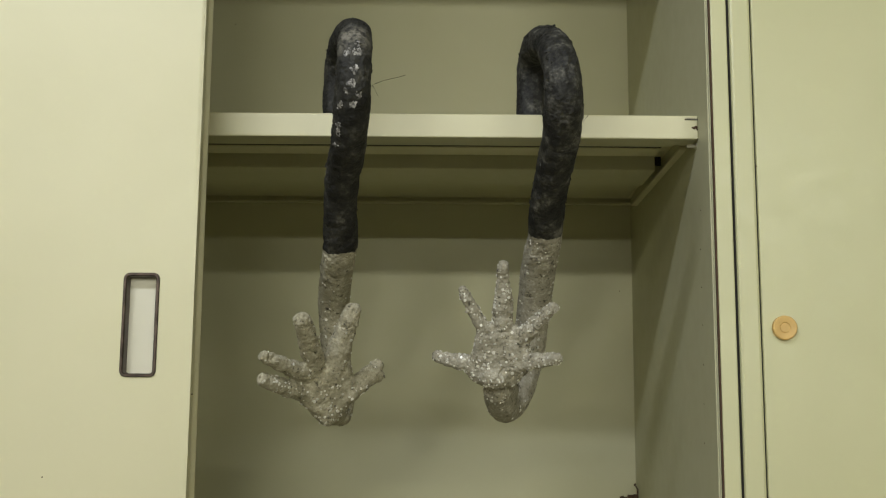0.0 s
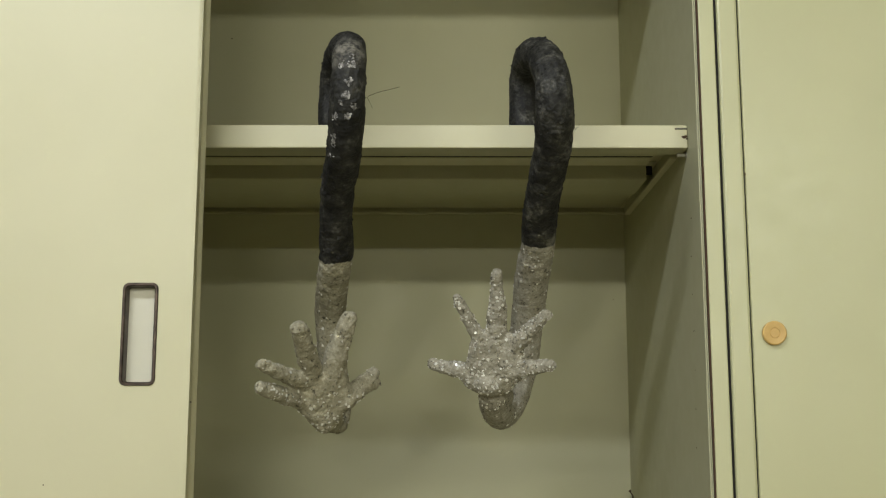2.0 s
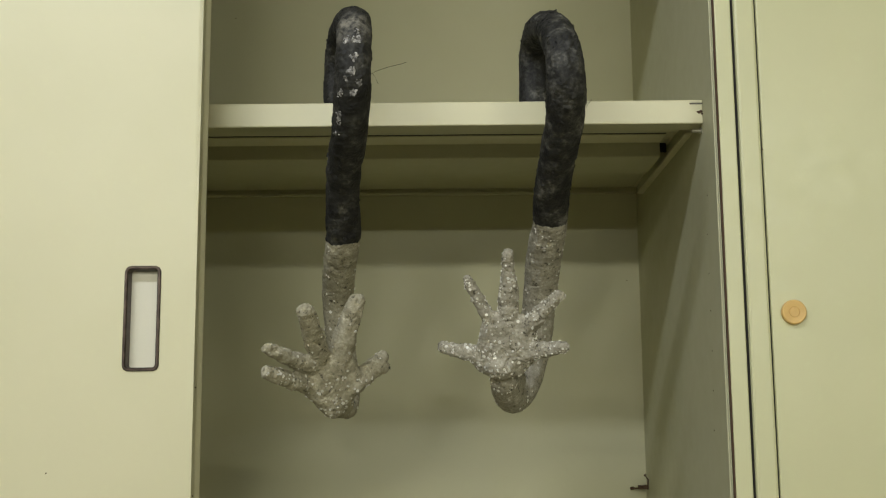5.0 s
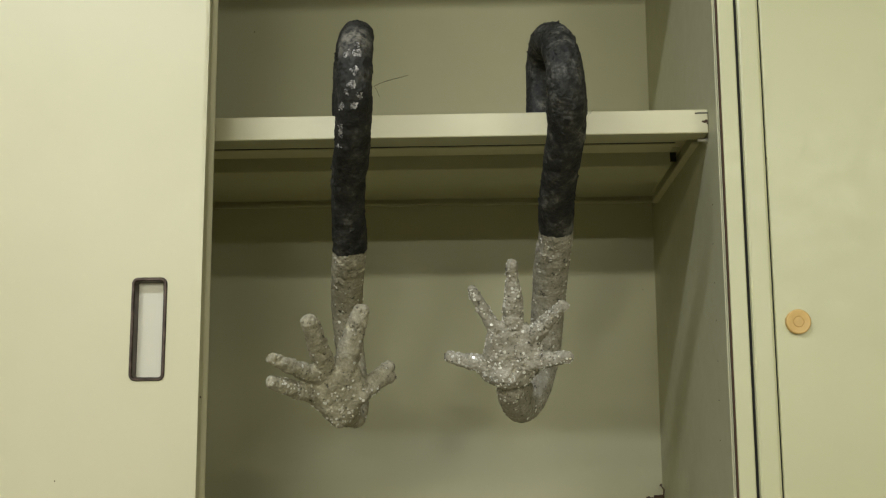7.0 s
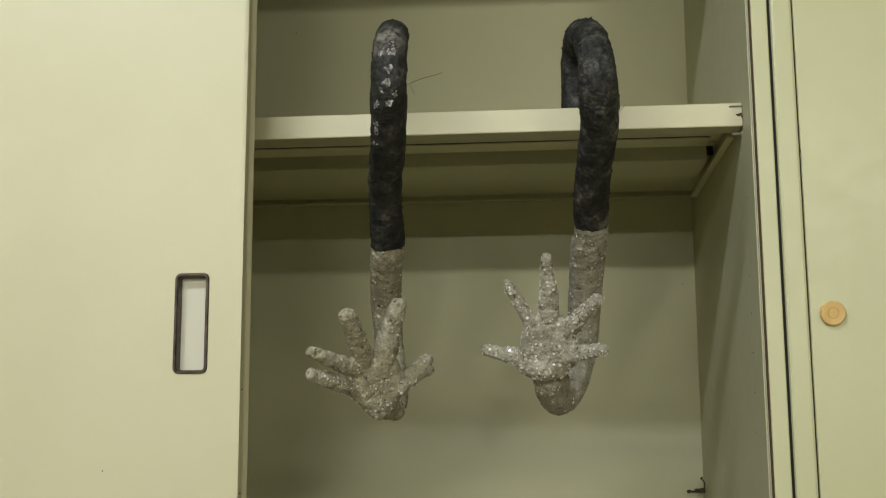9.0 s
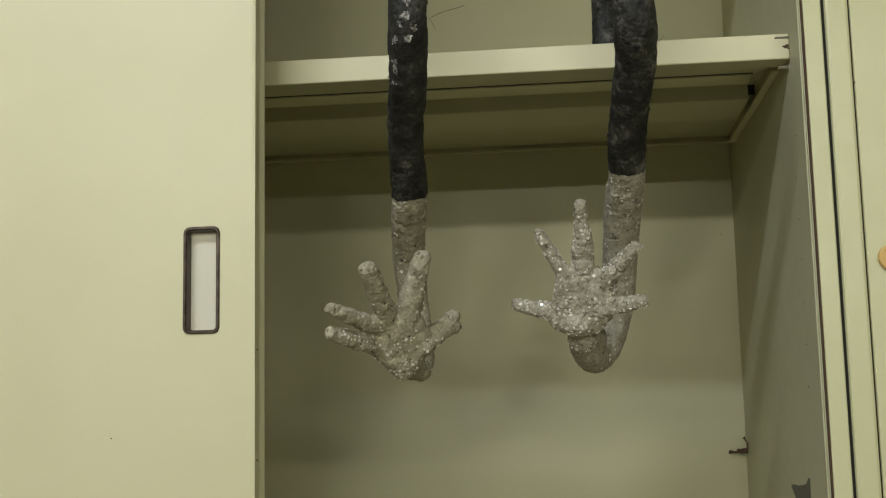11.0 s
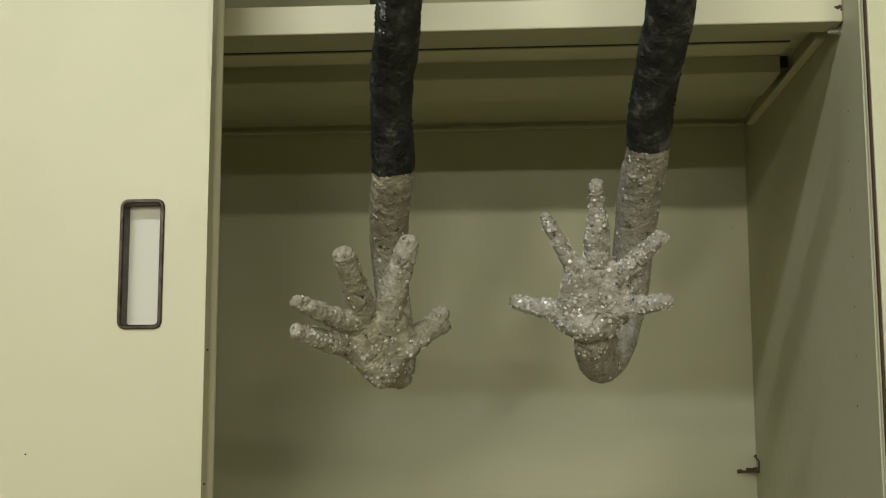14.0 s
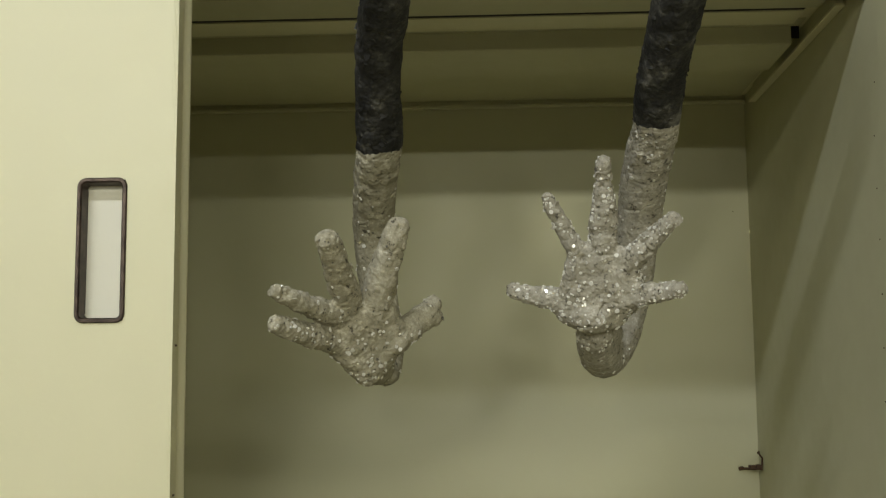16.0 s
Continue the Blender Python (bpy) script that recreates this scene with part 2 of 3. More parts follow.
def edge_channel():
    """The folded steel edge behind the door skin: a shallow groove, then a lip turned outward."""
    rim = [(-0.0002, 0.0118), (-0.0016, 0.0140), (-0.0016, 0.0155), (0.0004, 0.0192), (0.0014, 0.0212), (0.0018, 0.0222), (0.0018, 0.0240), (-0.0180, 0.0240), (-0.0180, 0.0118)]
    bm = bmesh.new()
    low = [bm.verts.new((DX1 + x, DY + y, 0.112)) for x, y in rim]
    high = [bm.verts.new((DX1 + x, DY + y, CAB_TOP - 0.002)) for x, y in rim]
    bm.faces.new(low)
    bm.faces.new(high)
    for i in range(len(rim)):
        j = (i + 1) % len(rim)
        bm.faces.new((low[i], low[j], high[j], high[i]))
    bmesh.ops.recalc_face_normals(bm, faces=bm.faces)
    return bm


cab("door_edge_channel", edge_channel(), CREAM, parent=door)
pull = cab("flush_pull", loft(HX, HZ, HW, HH, 0.0055, [(0, DY + 0.002), (0, DY - 0.0008), (0.0006, DY - 0.0016), (0.0022, DY - 0.0016), (0.0030, DY - 0.0006), (0.0034, DY + 0.0095)]), BRONZE, "dark bronze rim of the recessed pull", parent=door)
cab("pull_cup", loft(HX, HZ, HW - 0.0066, HH - 0.0066, 0.0030, [(0, DY + 0.0080), (0, DY + 0.0092)], cap=True), CUP, parent=door)

# shelf
shelf = thing("steel_shelf", "cream painted steel shelf with a folded front lip", "shelf", (0, 1.25, 1.6))


def on_shelf(name, bm, mat=DARK_CREAM, label=""):
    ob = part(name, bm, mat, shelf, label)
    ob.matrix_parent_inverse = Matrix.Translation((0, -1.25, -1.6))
    return ob


# underside parts: shade put into a darker cream, strip and side flange left light
SX0, SX1, SZ = LEFT + 0.003, 0.2787, 1.609
on_shelf("shelf_sheet", box(SX0, SX1, 1.0745, 1.460, SZ - 0.002, SZ), CREAM)
# thin sheet added only to darken the recess behind the strip
on_shelf("recess_shade", box(SX0 + 0.003, 0.2735, 1.2065, 1.4540, 1.6060, 1.6069))
on_shelf("front_lip", box(SX0, SX1, 1.072, 1.0745, 1.586, SZ, 0.0011), CREAM)
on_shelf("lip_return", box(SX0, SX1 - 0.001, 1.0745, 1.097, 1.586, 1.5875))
on_shelf("stiffener_strip", box(SX0 + 0.01, 0.2630, 1.1735, 1.206, 1.6015, 1.6068, 0.0004), CREAM)
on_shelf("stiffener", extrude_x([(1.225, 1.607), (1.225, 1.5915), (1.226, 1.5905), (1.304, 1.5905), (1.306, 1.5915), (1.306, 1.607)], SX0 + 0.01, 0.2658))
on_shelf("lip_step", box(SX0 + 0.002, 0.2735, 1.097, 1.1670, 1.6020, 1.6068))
# solid black bar and plate: shade of the slot and the stiffener's open end
on_shelf("strip_gap_shade", box(SX0 + 0.01, 0.2630, 1.1671, 1.1734, 1.6026, 1.6068), DARK)
on_shelf("end_gap_shade", box(0.2660, 0.2728, 1.2260, 1.2275, 1.5960, 1.6068), DARK)
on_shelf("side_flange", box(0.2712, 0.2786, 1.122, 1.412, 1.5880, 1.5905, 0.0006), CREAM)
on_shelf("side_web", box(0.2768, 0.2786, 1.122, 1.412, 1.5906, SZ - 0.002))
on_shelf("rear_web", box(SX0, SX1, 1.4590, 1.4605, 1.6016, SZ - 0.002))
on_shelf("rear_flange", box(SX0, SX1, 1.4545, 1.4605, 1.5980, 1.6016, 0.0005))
on_shelf("paint_chip", box(0.2680, 0.2784, 1.0714, 1.0722, 1.6045, 1.6060), DULL_GREY, "dark chip in the paint")
for cx, cz, cr in ((0.2752, 1.5968, 0.0015), (0.2768, 1.5975, 0.0016), (0.2735, 1.5972, 0.0009), (0.2778, 1.5952, 0.0009), (0.2672, 1.6052, 0.0009)):
    on_shelf("paint_chip", disc([(cr, 0.0), (cr, 0.0003), (cr * 0.6, 0.0005)], (cx, 1.0721, cz), 9), RUST, "dark chip in the paint")


def peg(at):
    p = thing("shelf_peg", "bright zinc shelf peg plugged into the cabinet side", "shelf peg", at, group="shelf pegs")
    part("pin", disc([(0.0018, -0.001), (0.0018, 0.0085), (0.0013, 0.0095)], (0, 0, 0), 16, "x"), STEEL, p)
    part("collar", disc([(0.0032, 0.0), (0.0032, 0.0014), (0.0026, 0.0018)], (0, 0, 0), 16, "x"), STEEL, p)
    return p


peg((SIDE, 1.082, 1.5815))


def mark(name, x, y, z, r, facing, parent_of, label=""):
    """A small dark hole or nick, a flat button 0.4 mm proud."""
    axis = "x" if facing == "x" else "y"
    return parent_of(name, disc([(r, 0.0), (r, 0.0002), (r * 0.7, 0.0004)], (x, y, z), 12, axis), DARK if r > 0.0015 else RUST, label)


mark("peg_hole", SIDE, 1.056, 1.4035, 0.0019, "x", cab)
for yy, zz in ((1.0706, 1.5165), (1.0765, 1.4805), (1.0768, 1.4440), (1.0764, 1.4090), (1.0776, 1.3720), (1.0800, 1.3360), (1.0830, 1.3000)):
    mark("nick", SIDE, yy, zz, 0.0006, "x", cab)
mark("nick", -0.290, DY, 1.2703, 0.0006, "y", cab)
for xx, zz, rr in ((-0.2400, 1.8390, 0.0008), (0.2630, 1.4870, 0.0006), (0.1470, 1.4930, 0.0005)):
    mark("nick", xx, BACK, zz, rr, "y", cab)
for zz in (1.3387, 1.2511):
    cab("nick", box(DX1 - 0.0006, DX1 + 0.0003, DY + 0.0050, DY + 0.0095, zz - 0.0007, zz + 0.0005, 0.0003), RUST)


def dark_patch():
    """A thin ragged dark grey plate on the side panel."""
    bm = bmesh.new()
    rim = [(1.188, 1.2095), (1.178, 1.2118), (1.150, 1.2125), (1.118, 1.2160), (1.104, 1.2225), (1.101, 1.2210), (1.104, 1.186), (1.132, 1.182), (1.160, 1.187), (1.166, 1.198), (1.174, 1.203)]
    a = [bm.verts.new((SIDE - 0.0006, y, z)) for y, z in rim]
    b = [bm.verts.new((SIDE + 0.0004, y, z)) for y, z in rim]
    bm.faces.new(a)
    for i in range(len(a)):
        j = (i + 1) % len(a)
        bm.faces.new((a[i], a[j], b[j], b[i]))
    return bm


cab("dark_patch", dark_patch(), DULL_GREY, "ragged dark grey patch on the side panel")

clip = thing("shelf_clip", "small rusty wire shelf clip in the cabinet corner", "shelf clip", (0.276, 1.455, 1.2295))


def rod(a, b, r, n=8):
    a, b = Vector(a), Vector(b)
    d = (b - a).normalized()
    u = d.orthogonal().normalized()
    w = d.cross(u)
    bm = bmesh.new()
    ends = [[bm.verts.new(p + (u * math.cos(6.2832 * i / n) + w * math.sin(6.2832 * i / n)) * r) for i in range(n)] for p in (a, b)]
    for i in range(n):
        bm.faces.new((ends[0][i], ends[0][(i + 1) % n], ends[1][(i + 1) % n], ends[1][i]))
    bm.faces.new(ends[0])
    bm.faces.new(ends[1])
    return bm


part("upright", rod((0.0012, -0.012, -0.001), (0.0016, -0.014, 0.0110), 0.0009), RUST, clip)
part("hook", rod((0.0016, -0.014, 0.0106), (-0.0020, -0.012, 0.0160), 0.0008), RUST, clip)
part("hook_end", rod((-0.0022, -0.0115, 0.0150), (-0.0008, -0.0125, 0.0172), 0.0012), RUST, clip)
part("foot", rod((-0.0150, 0.004, -0.0005), (0.0016, -0.012, 0.0002), 0.0012), RUST, clip)
part("tab", box(-0.0085, -0.0020, -0.006, 0.004, -0.0002, 0.0032, 0.0005), RUST, clip)
part("tab", box(-0.0030, 0.0014, -0.011, -0.004, -0.0006, 0.0042, 0.0005), RUST, clip)
part("foot_end", rod((-0.0170, 0.005, -0.0008), (-0.0135, 0.003, 0.0002), 0.0019), RUST, clip)

# ---- the neighbouring cabinet ----
NX0, NX1 = 0.2992, 1.18
near = thing("hinged_door_cabinet", "closed cream enamelled steel cabinet standing beside the open one", "cabinet", (0.74, 1.2, 0))


def nab(name, bm, mat, label="", parent=None):
    ob = part(name, bm, mat, parent or near, label)
    ob.matrix_parent_inverse = Matrix.Identity(4) if parent else Matrix.Translation((-0.74, -1.2, 0))
    return ob


nab("body", box(NX0, NX1, FRONT + 0.0042, BACK + 0.002, 0.0, CAB_TOP + 0.04), OLIVE)
nab("front_post", box(NX0, 0.3184, FRONT + 0.0003, FRONT + 0.0075, 0.06, CAB_TOP + 0.03, 0.0028), OLIVE)
# both gaps are filled with solid black, their shade painted in
nab("side_gap_shade", box(0.2964, 0.2991, FRONT + 0.0042, FRONT + 0.02, 0.06, CAB_TOP + 0.03), DARK)
nab("door_gap_shade", box(0.3184, 0.3193, FRONT + 0.0030, FRONT + 0.0042, 0.06, CAB_TOP + 0.03), DARK)
nab("door", box(0.3193, NX1, FRONT - 0.0005, FRONT + 0.004, 0.06, CAB_TOP + 0.03, 0.0012), OLIVE)

mark("nick", 0.3186, FRONT - 0.0005, 1.548, 0.0008, "y", nab)

magnet = thing("round_magnet", "round yellow plastic magnet stuck to the cabinet door", "magnet", (0.338, FRONT - 0.0006, 1.4016))
part("magnet_disc", disc([(0.0106, 0), (0.0108, 0.001), (0.0108, 0.0038), (0.0102, 0.0046), (0.0096, 0.0048), (0.0048, 0.0043), (0.0045, 0.0038), (0.0042, 0.0043)], (0, 0, 0)), YELLOW, magnet)

# ---- the paper arms ----
def chain(points, step=0.004):
    """Smooth centreline through (x, y, z, radius)."""
    p = [Vector(q) for q in points]
    p = [p[0]] + p + [p[-1]]
    out = []
    for i in range(1, len(p) - 2):
        n = max(2, int((p[i + 1] - p[i]).length / step))
        for k in range(n):
            t = k / n
            a, b, c, d = p[i - 1], p[i], p[i + 1], p[i + 2]
            out.append(0.5 * (2 * b + (c - a) * t + (2 * a - 5 * b + 4 * c - d) * t * t + (3 * b - a - 3 * c + d) * t ** 3))
    out.append(p[-2])
    return out


def arm(name, label, line, digits, pads, web, edge, flakes, dense, chips, wires, rough, scraps, smooth_from, specks, taper, tint, dust, worn, seed):
    """One arm: a bent tube, a pad of ellipsoids and five tapered digits grown together, then roughened."""
    rnd = random.Random(seed)
    bm = bmesh.new()

    def blob(x, y, z, rx, ry, rz):
        vs = bmesh.ops.create_icosphere(bm, subdivisions=2, radius=1)["verts"]
        for v in vs:
            v.co = (x + v.co.x * rx, y + v.co.y * ry, z + v.co.z * rz)

    for x, y, z, r in (tuple(q) for q in chain([Vector(q) for q in line])):
        blob(x, y, z, r, r, r)
    for tip, root, r0, r1, sag in digits:
        a, b = Vector(tip), Vector(root)
        n = 14
        for i in range(n + 1):
            t = i / n
            q = a.lerp(b, t) + Vector((0, sag * 4 * t * (1 - t), 0))
            r = (r0 + (r1 - r0) * t ** taper) * (1 + 0.03 * math.sin(t * 9 + seed))
            blob(q.x, q.y, q.z, r, r * 0.9, r)
    for x, y, z, rx, ry, rz in pads:
        blob(x, y, z, rx, ry, rz)
    skin = bmesh.new()
    for x, y, z, r in web:
        for v in bmesh.ops.create_icosphere(skin, subdivisions=2, radius=r)["verts"]:
            v.co += Vector((x, y, z))
    cloud = bmesh.new()
    for v in skin.verts:
        cloud.verts.new(v.co)
    skin.free()
    hull = bmesh.ops.convex_hull(cloud, input=list(cloud.verts))
    bmesh.ops.delete(cloud, geom=[v for v in hull["geom_interior"] if isinstance(v, bmesh.types.BMVert)], context="VERTS")
    made = {v: bm.verts.new(v.co) for v in cloud.verts}
    for f in cloud.faces:
        bm.faces.new([made[v] for v in f.verts])
    cloud.free()
    me = bpy.data.meshes.new(name)
    bm.to_mesh(me)
    bm.free()
    ob = new(name, me)
    rm = ob.modifiers.new("grow", "REMESH")
    rm.mode, rm.voxel_size = "VOXEL", 0.0008
    sm = ob.modifiers.new("ease", "SMOOTH")
    sm.factor, sm.iterations = 0.5, 10
    grown = bpy.data.meshes.new_from_object(ob.evaluated_get(bpy.context.evaluated_depsgraph_get()))
    ob.modifiers.clear()
    bm = bmesh.new()
    bm.from_mesh(grown)
    bm.normal_update()
    shift = Vector((seed * 3.1, 0, 0))
    for v in bm.verts:
        c = v.co + shift
        pulp = v.co.z < edge
        d = 0.0010 * noise.noise(c * 45) + 0.0006 * noise.noise(c * 150)
        rid = abs(noise.noise(c * 230))
        plain = smooth_from < v.co.y
        # torn sheets laid over one another: flat steps with crisp borders
        crust = min(1.0, max(0.15, 0.5 + 1.6 * noise.noise(c * 30 + Vector((5, 1, 8)))))
        lap = noise.noise(c * 115 + Vector((2, 9, 4)))
        d += (0.0014 if pulp else 0.0006) * (round(lap * 2.6) / 2.6)
        d += (rough * (0.45 if plain else 1.2 * crust) if pulp else 0.0008) * (0.25 - rid) + 0.0006 * crust * noise.noise(c * 480)
        crease = abs(noise.noise(c * 40 + Vector((7, 3, 1)))) + 0.30 * abs(noise.noise(c * 150))
        d -= (0.0024 if pulp else 0.0008) * max(0.0, 1 - crease / 0.085)
        v.co += v.normal * d * (0.45 if plain and pulp else 1.0)
        if v.co.z < SZ + 0.0004 and v.co.y > 1.078 and v.co.z > 1.575:
            v.co.z = SZ + 0.0004
    bm.normal_update()
    bm.faces.ensure_lookup_table()
    for f in bm.faces:
        f.smooth = True
    faces = [f for f in bm.faces if f.normal.y < 0.25]
    low = [f for f in faces if f.calc_center_median().z - 0.55 * (f.calc_center_median().y - 1.09) < edge - 0.005]

    def flake(c, n, r, mat, ragged=False):
        tilt = 0.3 if ragged else 0.4
        n = (n + Vector((rnd.uniform(-tilt, tilt), rnd.uniform(-tilt, tilt), rnd.uniform(-tilt, tilt)))).normalized()
        u = n.orthogonal().normalized()
        w = n.cross(u)
        k = 9 if ragged else rnd.choice((5, 6, 7))
        long = rnd.uniform(0.8, 1.6) if ragged else 1.0
        o2 = 0.3 if ragged else 0.75
        o = rnd.random() * 6.3
        top = [bm.verts.new(c + n * 0.0005 + (u * long * math.cos(o + 6.283 * i / k) + w * math.sin(o + 6.283 * i / k)) * r * rnd.uniform(o2, 1.1)) for i in range(k)]
        bot = [bm.verts.new(v.co - n * 0.0009) for v in top]
        fs = [bm.faces.new(top)] + [bm.faces.new((top[i], bot[i], bot[(i + 1) % k], top[(i + 1) % k])) for i in range(k)]
        for f in fs:
            f.material_index = mat

    # torn paper scraps pressed into the surface
    for i in range(scraps):
        f = rnd.choice(faces)
        c = f.calc_center_median()
        if rnd.random() < (0.45 if c.z > edge else 0.8 if c.y > smooth_from else 0.15):
            continue
        flake(c - f.normal * 0.0002, f.normal.copy(), rnd.choice((0.0009, 0.0012, 0.0016, 0.0021, 0.0028)), 0, True)
    spots = []
    while len(spots) < flakes:
        f = rnd.choice(low)
        c = f.calc_center_median()
        if rnd.random() < (0.10 if c.y > smooth_from else 1.0 if c.z < dense else 0.14) and noise.noise(c * 85 + shift) > rnd.uniform(-0.45, 0.2):
            spots.append((c, f.normal.copy()))
    for c, n in spots:
        flake(c, n, rnd.choice((0.0006, 0.0008, 0.0010, 0.0011, 0.0013, 0.0017)), 1)
    # small ragged dark specks scattered over the pulp
    for i in range(specks):
        f = rnd.choice(low)
        if noise.noise((f.calc_center_median() + shift) * 30 + Vector((5, 1, 8))) < rnd.uniform(-0.3, 0.2):
            continue
        flake(f.calc_center_median() - f.normal * 0.0003, f.normal.copy(), rnd.choice((0.0005, 0.0006, 0.0008, 0.0011)), 4, True)
    for cx, cz, sx, sz, count in chips:
        near_by = [(f.calc_center_median(), f.normal.copy()) for f in faces if abs(f.calc_center_median().x - cx) < 2 * sx and abs(f.calc_center_median().z - cz) < 2 * sz and f.normal.y < -0.2 and f.calc_center_median().y < 1.06]
        for i in range(count // 18 if near_by else 0):
            gx, gz = rnd.gauss(cx, sx * 0.5), rnd.gauss(cz, sz * 0.5)
            c, n = min(near_by, key=lambda q: (q[0].x - gx) ** 2 + (q[0].z - gz) ** 2)
            curl = [q for q in near_by if (q[0] - c).length < 0.0026]
            for k in range(rnd.choice((4, 6, 9))):
                q, m = rnd.choice(curl)
                flake(q, m, rnd.choice((0.0006, 0.0009, 0.0013, 0.0018)), 2, True)
    for a, b, r in wires:
        a, b = Vector(a), Vector(b)
        last = None
        for i in range(7):
            t = i / 6
            q = a.lerp(b, t) + Vector((0, 0, 0.0006 * math.sin(t * 5)))
            ring = [bm.verts.new(q + Vector((0, math.cos(k * 1.571), math.sin(k * 1.571))) * r) for k in range(4)]
            if last:
                for k in range(4):
                    f = bm.faces.new((last[k], last[(k + 1) % 4], ring[(k + 1) % 4], ring[k]))
                    f.material_index = 3
            last = ring
    bm.to_mesh(me)
    bm.free()
    bpy.data.meshes.remove(grown)
    for mm in (papier(name + "_pulp", edge, tint, dust, worn), MICA, CHIP, DARK, DULL_GREY):
        me.materials.append(mm)
    return tagged(ob, label, "sculpture", group="paper arms")


arm("arm_sculpture", "black and grey paper pulp arm with peeling spots, hooked over shelf",
    [(-0.0690, 1.115, 1.606, 0.0160), (-0.0688, 1.115, 1.6621, 0.0158), (-0.0593, 1.075, 1.6806, 0.0157), (-0.0435, 0.985, 1.6561, 0.0149),
     (-0.0400, 0.938, 1.6284, 0.0151), (-0.0402, 0.936, 1.5933, 0.0159), (-0.0453, 0.968, 1.5594, 0.0163), (-0.0565, 1.028, 1.5254, 0.0158),
     (-0.0609, 1.078, 1.4811, 0.0171), (-0.0667, 1.110, 1.4596, 0.0163), (-0.0722, 1.150, 1.4319, 0.0163), (-0.0714, 1.170, 1.3894, 0.0149),
     (-0.0639, 1.160, 1.3438, 0.0140), (-0.0640, 1.148, 1.3250, 0.0122)],
    [((-0.1185, 1.003, 1.3520), (-0.0870, 1.056, 1.3425), 0.0056, 0.0088, 0.0),
     ((-0.1168, 0.993, 1.3717), (-0.0835, 1.050, 1.3580), 0.0050, 0.0092, 0.0),
     ((-0.0850, 0.994, 1.4027), (-0.0782, 1.048, 1.3660), 0.0079, 0.0100, 0.0),
     ((-0.0438, 1.025, 1.4155), (-0.0600, 1.050, 1.3713), 0.0074, 0.0116, 0.0),
     ((-0.0270, 1.090, 1.3645), (-0.0500, 1.070, 1.3450), 0.0082, 0.0108, 0.0)],
    [(-0.0665, 1.115, 1.3270, 0.0125, 0.0320, 0.0130), (-0.0690, 1.080, 1.3260, 0.0120, 0.0130, 0.0115), (-0.0255, 1.090, 1.3690, 0.0070, 0.0065, 0.0070), (-0.0235, 1.090, 1.3610, 0.0060, 0.0060, 0.0070)],
    [(-0.0880, 1.056, 1.3430, 0.0086), (-0.0840, 1.052, 1.3590, 0.0088), (-0.0790, 1.052, 1.3650, 0.0090), (-0.0615, 1.053, 1.3680, 0.0105),
     (-0.0490, 1.071, 1.3480, 0.0094), (-0.0695, 1.078, 1.3230, 0.0098), (-0.0640, 1.078, 1.3275, 0.0095)],
    1.4857, 200, 1.352, [(-0.0450, 1.6185, 0.0022, 0.0022, 54), (-0.0340, 1.6175, 0.0020, 0.0026, 45), (-0.0380, 1.6250, 0.0040, 0.0050, 45), (-0.0380, 1.6020, 0.0020, 0.0030, 54),
     (-0.0400, 1.5910, 0.0026, 0.0030, 63), (-0.0350, 1.5830, 0.0022, 0.0020, 45), (-0.0440, 1.5860, 0.0026, 0.0022, 36), (-0.0495, 1.5770, 0.0018, 0.0028, 45),
     (-0.0390, 1.5760, 0.0020, 0.0016, 36), (-0.0535, 1.5590, 0.0018, 0.0040, 63), (-0.0560, 1.5490, 0.0016, 0.0032, 45)],
    [((-0.0245, 0.955, 1.6013), (0.0028, 0.960, 1.6121), 0.00022), ((-0.0255, 0.952, 1.600), (-0.020, 0.950, 1.590), 0.0003)], 0.0006, 700, 1.100, 170, 0.6, (1.0, 0.985, 0.89), 0.95, (-0.041, 0.926, 1.634, 0.024), 1)

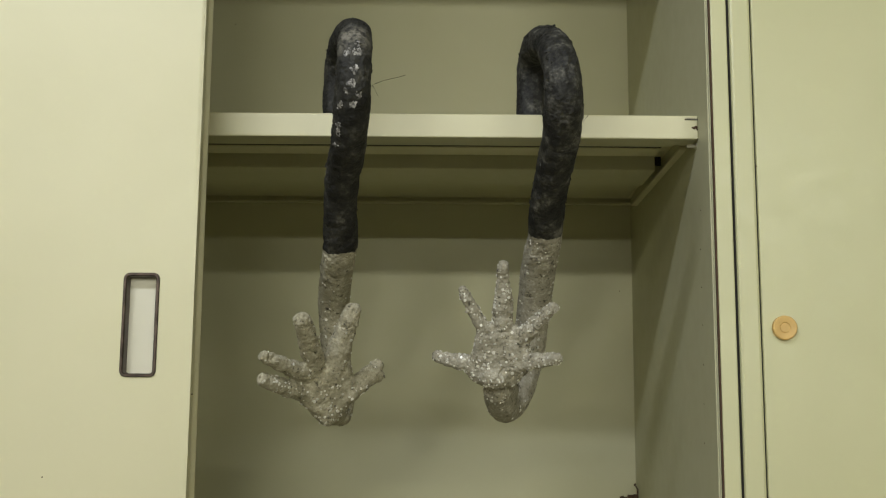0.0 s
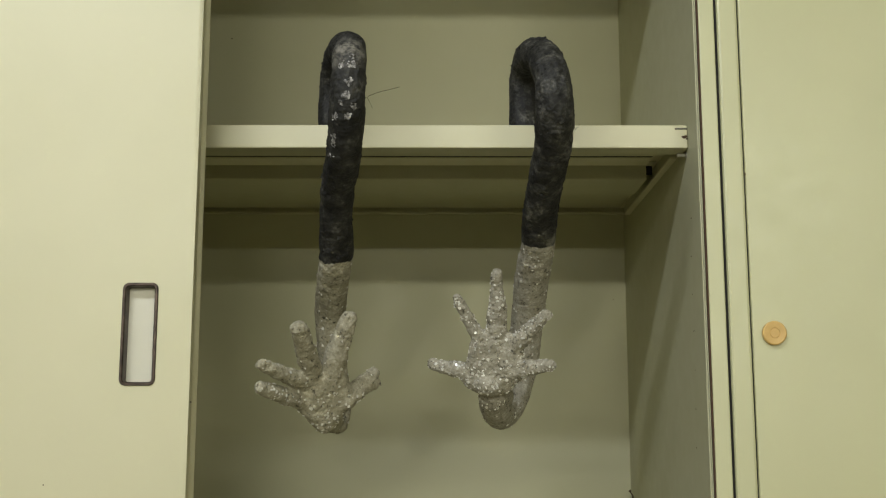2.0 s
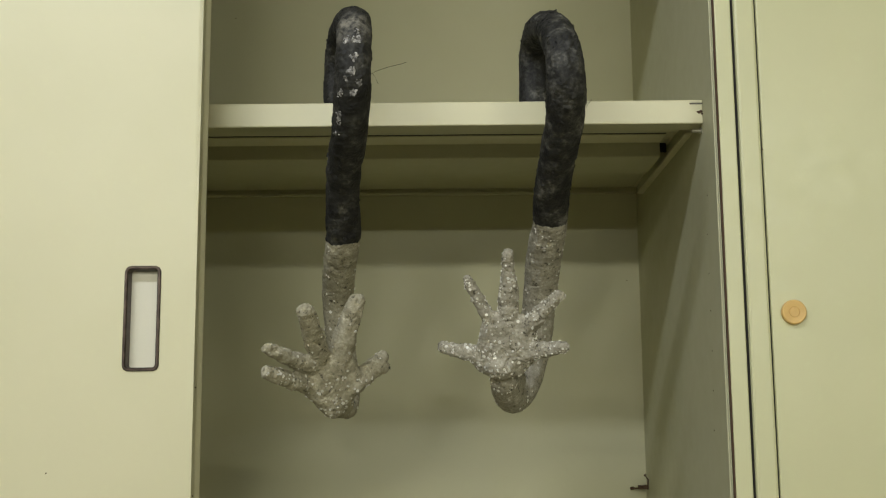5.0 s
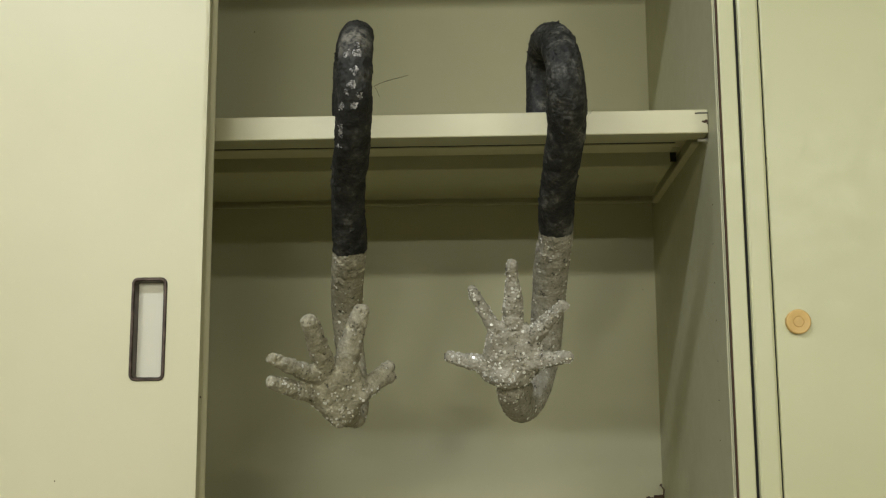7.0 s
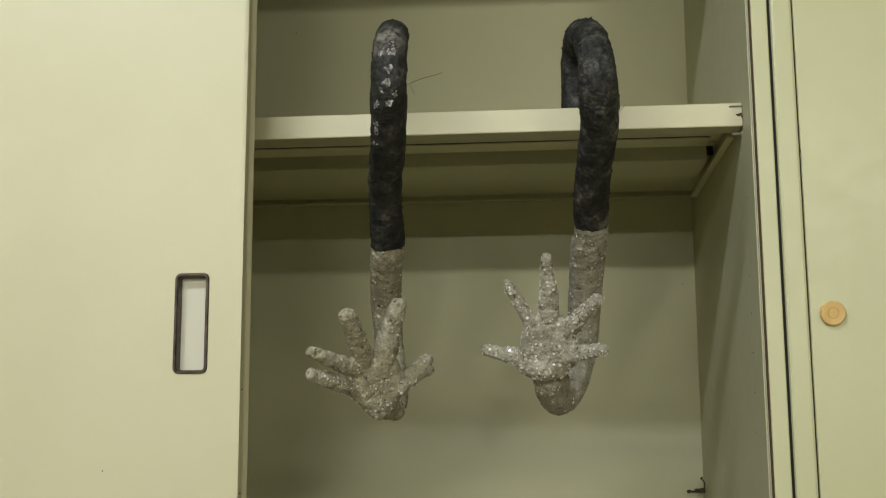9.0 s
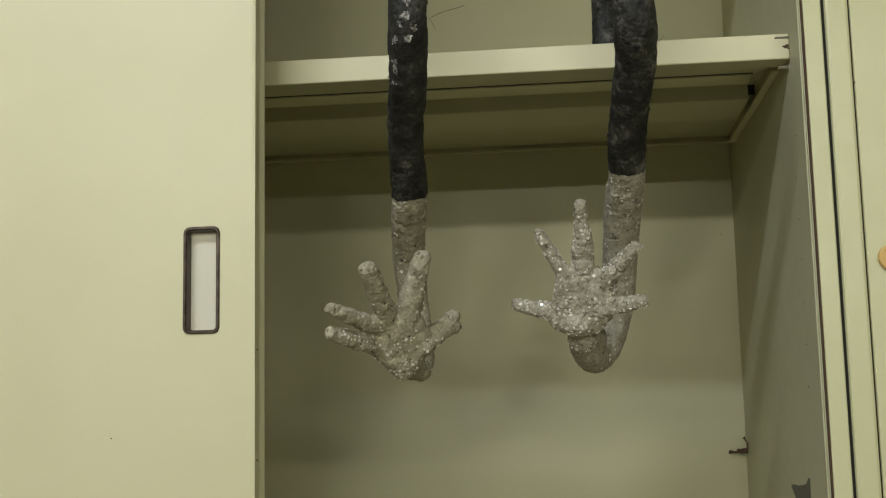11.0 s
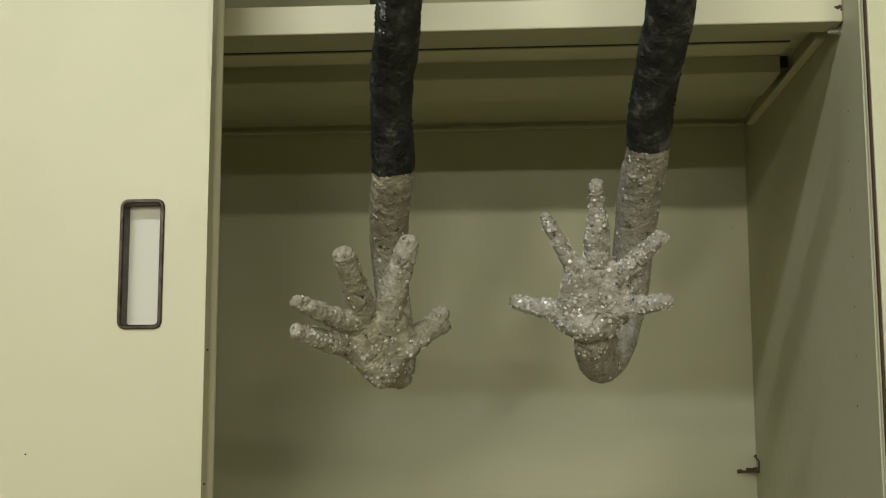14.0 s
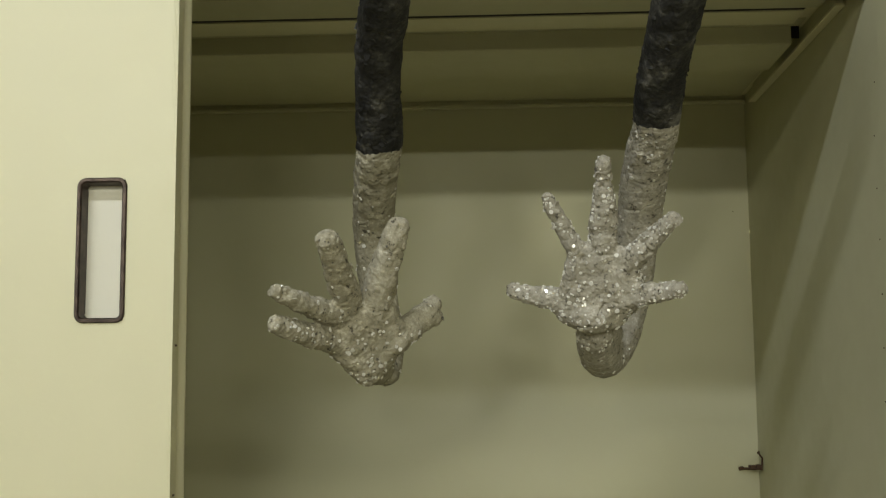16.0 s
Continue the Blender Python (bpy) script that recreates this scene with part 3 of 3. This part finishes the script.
arm("arm_sculpture", "black and grey paper pulp arm with silvery flakes, hooked over shelf",
    [(0.1238, 1.125, 1.606, 0.0160), (0.1251, 1.125, 1.6668, 0.0159), (0.1268, 1.090, 1.6815, 0.0160), (0.1323, 1.020, 1.6624, 0.0159),
     (0.1359, 0.968, 1.6269, 0.0165), (0.1378, 0.960, 1.6041, 0.0173), (0.1394, 0.973, 1.5828, 0.0178), (0.1391, 1.000, 1.5630, 0.0176),
     (0.1353, 1.040, 1.5374, 0.0170), (0.1340, 1.085, 1.5104, 0.0175), (0.1347, 1.105, 1.4957, 0.0173), (0.1315, 1.140, 1.4708, 0.0184),
     (0.1297, 1.175, 1.4367, 0.0178), (0.1252, 1.203, 1.3880, 0.0175), (0.1150, 1.200, 1.3530, 0.0174), (0.1030, 1.185, 1.3345, 0.0165), (0.0950, 1.152, 1.3385, 0.0160), (0.0890, 1.118, 1.3500, 0.0135)],
    [((0.0320, 1.110, 1.3798), (0.0690, 1.100, 1.3715), 0.0052, 0.0095, 0.0),
     ((0.0541, 1.060, 1.4385), (0.0760, 1.080, 1.4010), 0.0040, 0.0078, 0.0),
     ((0.0910, 1.045, 1.4582), (0.0925, 1.078, 1.4040), 0.0050, 0.0112, 0.0),
     ((0.1368, 1.051, 1.4214), (0.1096, 1.078, 1.3960), 0.0050, 0.0100, 0.0),
     ((0.1396, 1.064, 1.3760), (0.1128, 1.085, 1.3735), 0.0056, 0.0088, 0.0)],
    [(0.0865, 1.097, 1.3600, 0.0165, 0.0140, 0.0125), (0.0965, 1.152, 1.3500, 0.0165, 0.0370, 0.0150), (0.0670, 1.102, 1.3690, 0.0120, 0.0080, 0.0080), (0.0325, 1.110, 1.3800, 0.0062, 0.0055, 0.0066)],
    [(0.0700, 1.100, 1.3720, 0.0088), (0.0690, 1.103, 1.3640, 0.0085), (0.0765, 1.081, 1.4000, 0.0082), (0.0925, 1.079, 1.4035, 0.0098), (0.1090, 1.079, 1.3960, 0.0090),
     (0.1125, 1.086, 1.3725, 0.0084), (0.0840, 1.102, 1.3590, 0.0110), (0.1000, 1.100, 1.3600, 0.0095)],
    1.4932, 430, 1.46, [], [((0.156, 0.975, 1.574), (0.161, 0.970, 1.581), 0.0002)], 0.0010, 1500, 1.118, 420, 0.85, (1.0, 0.99, 0.97), 1.5, None, 2)
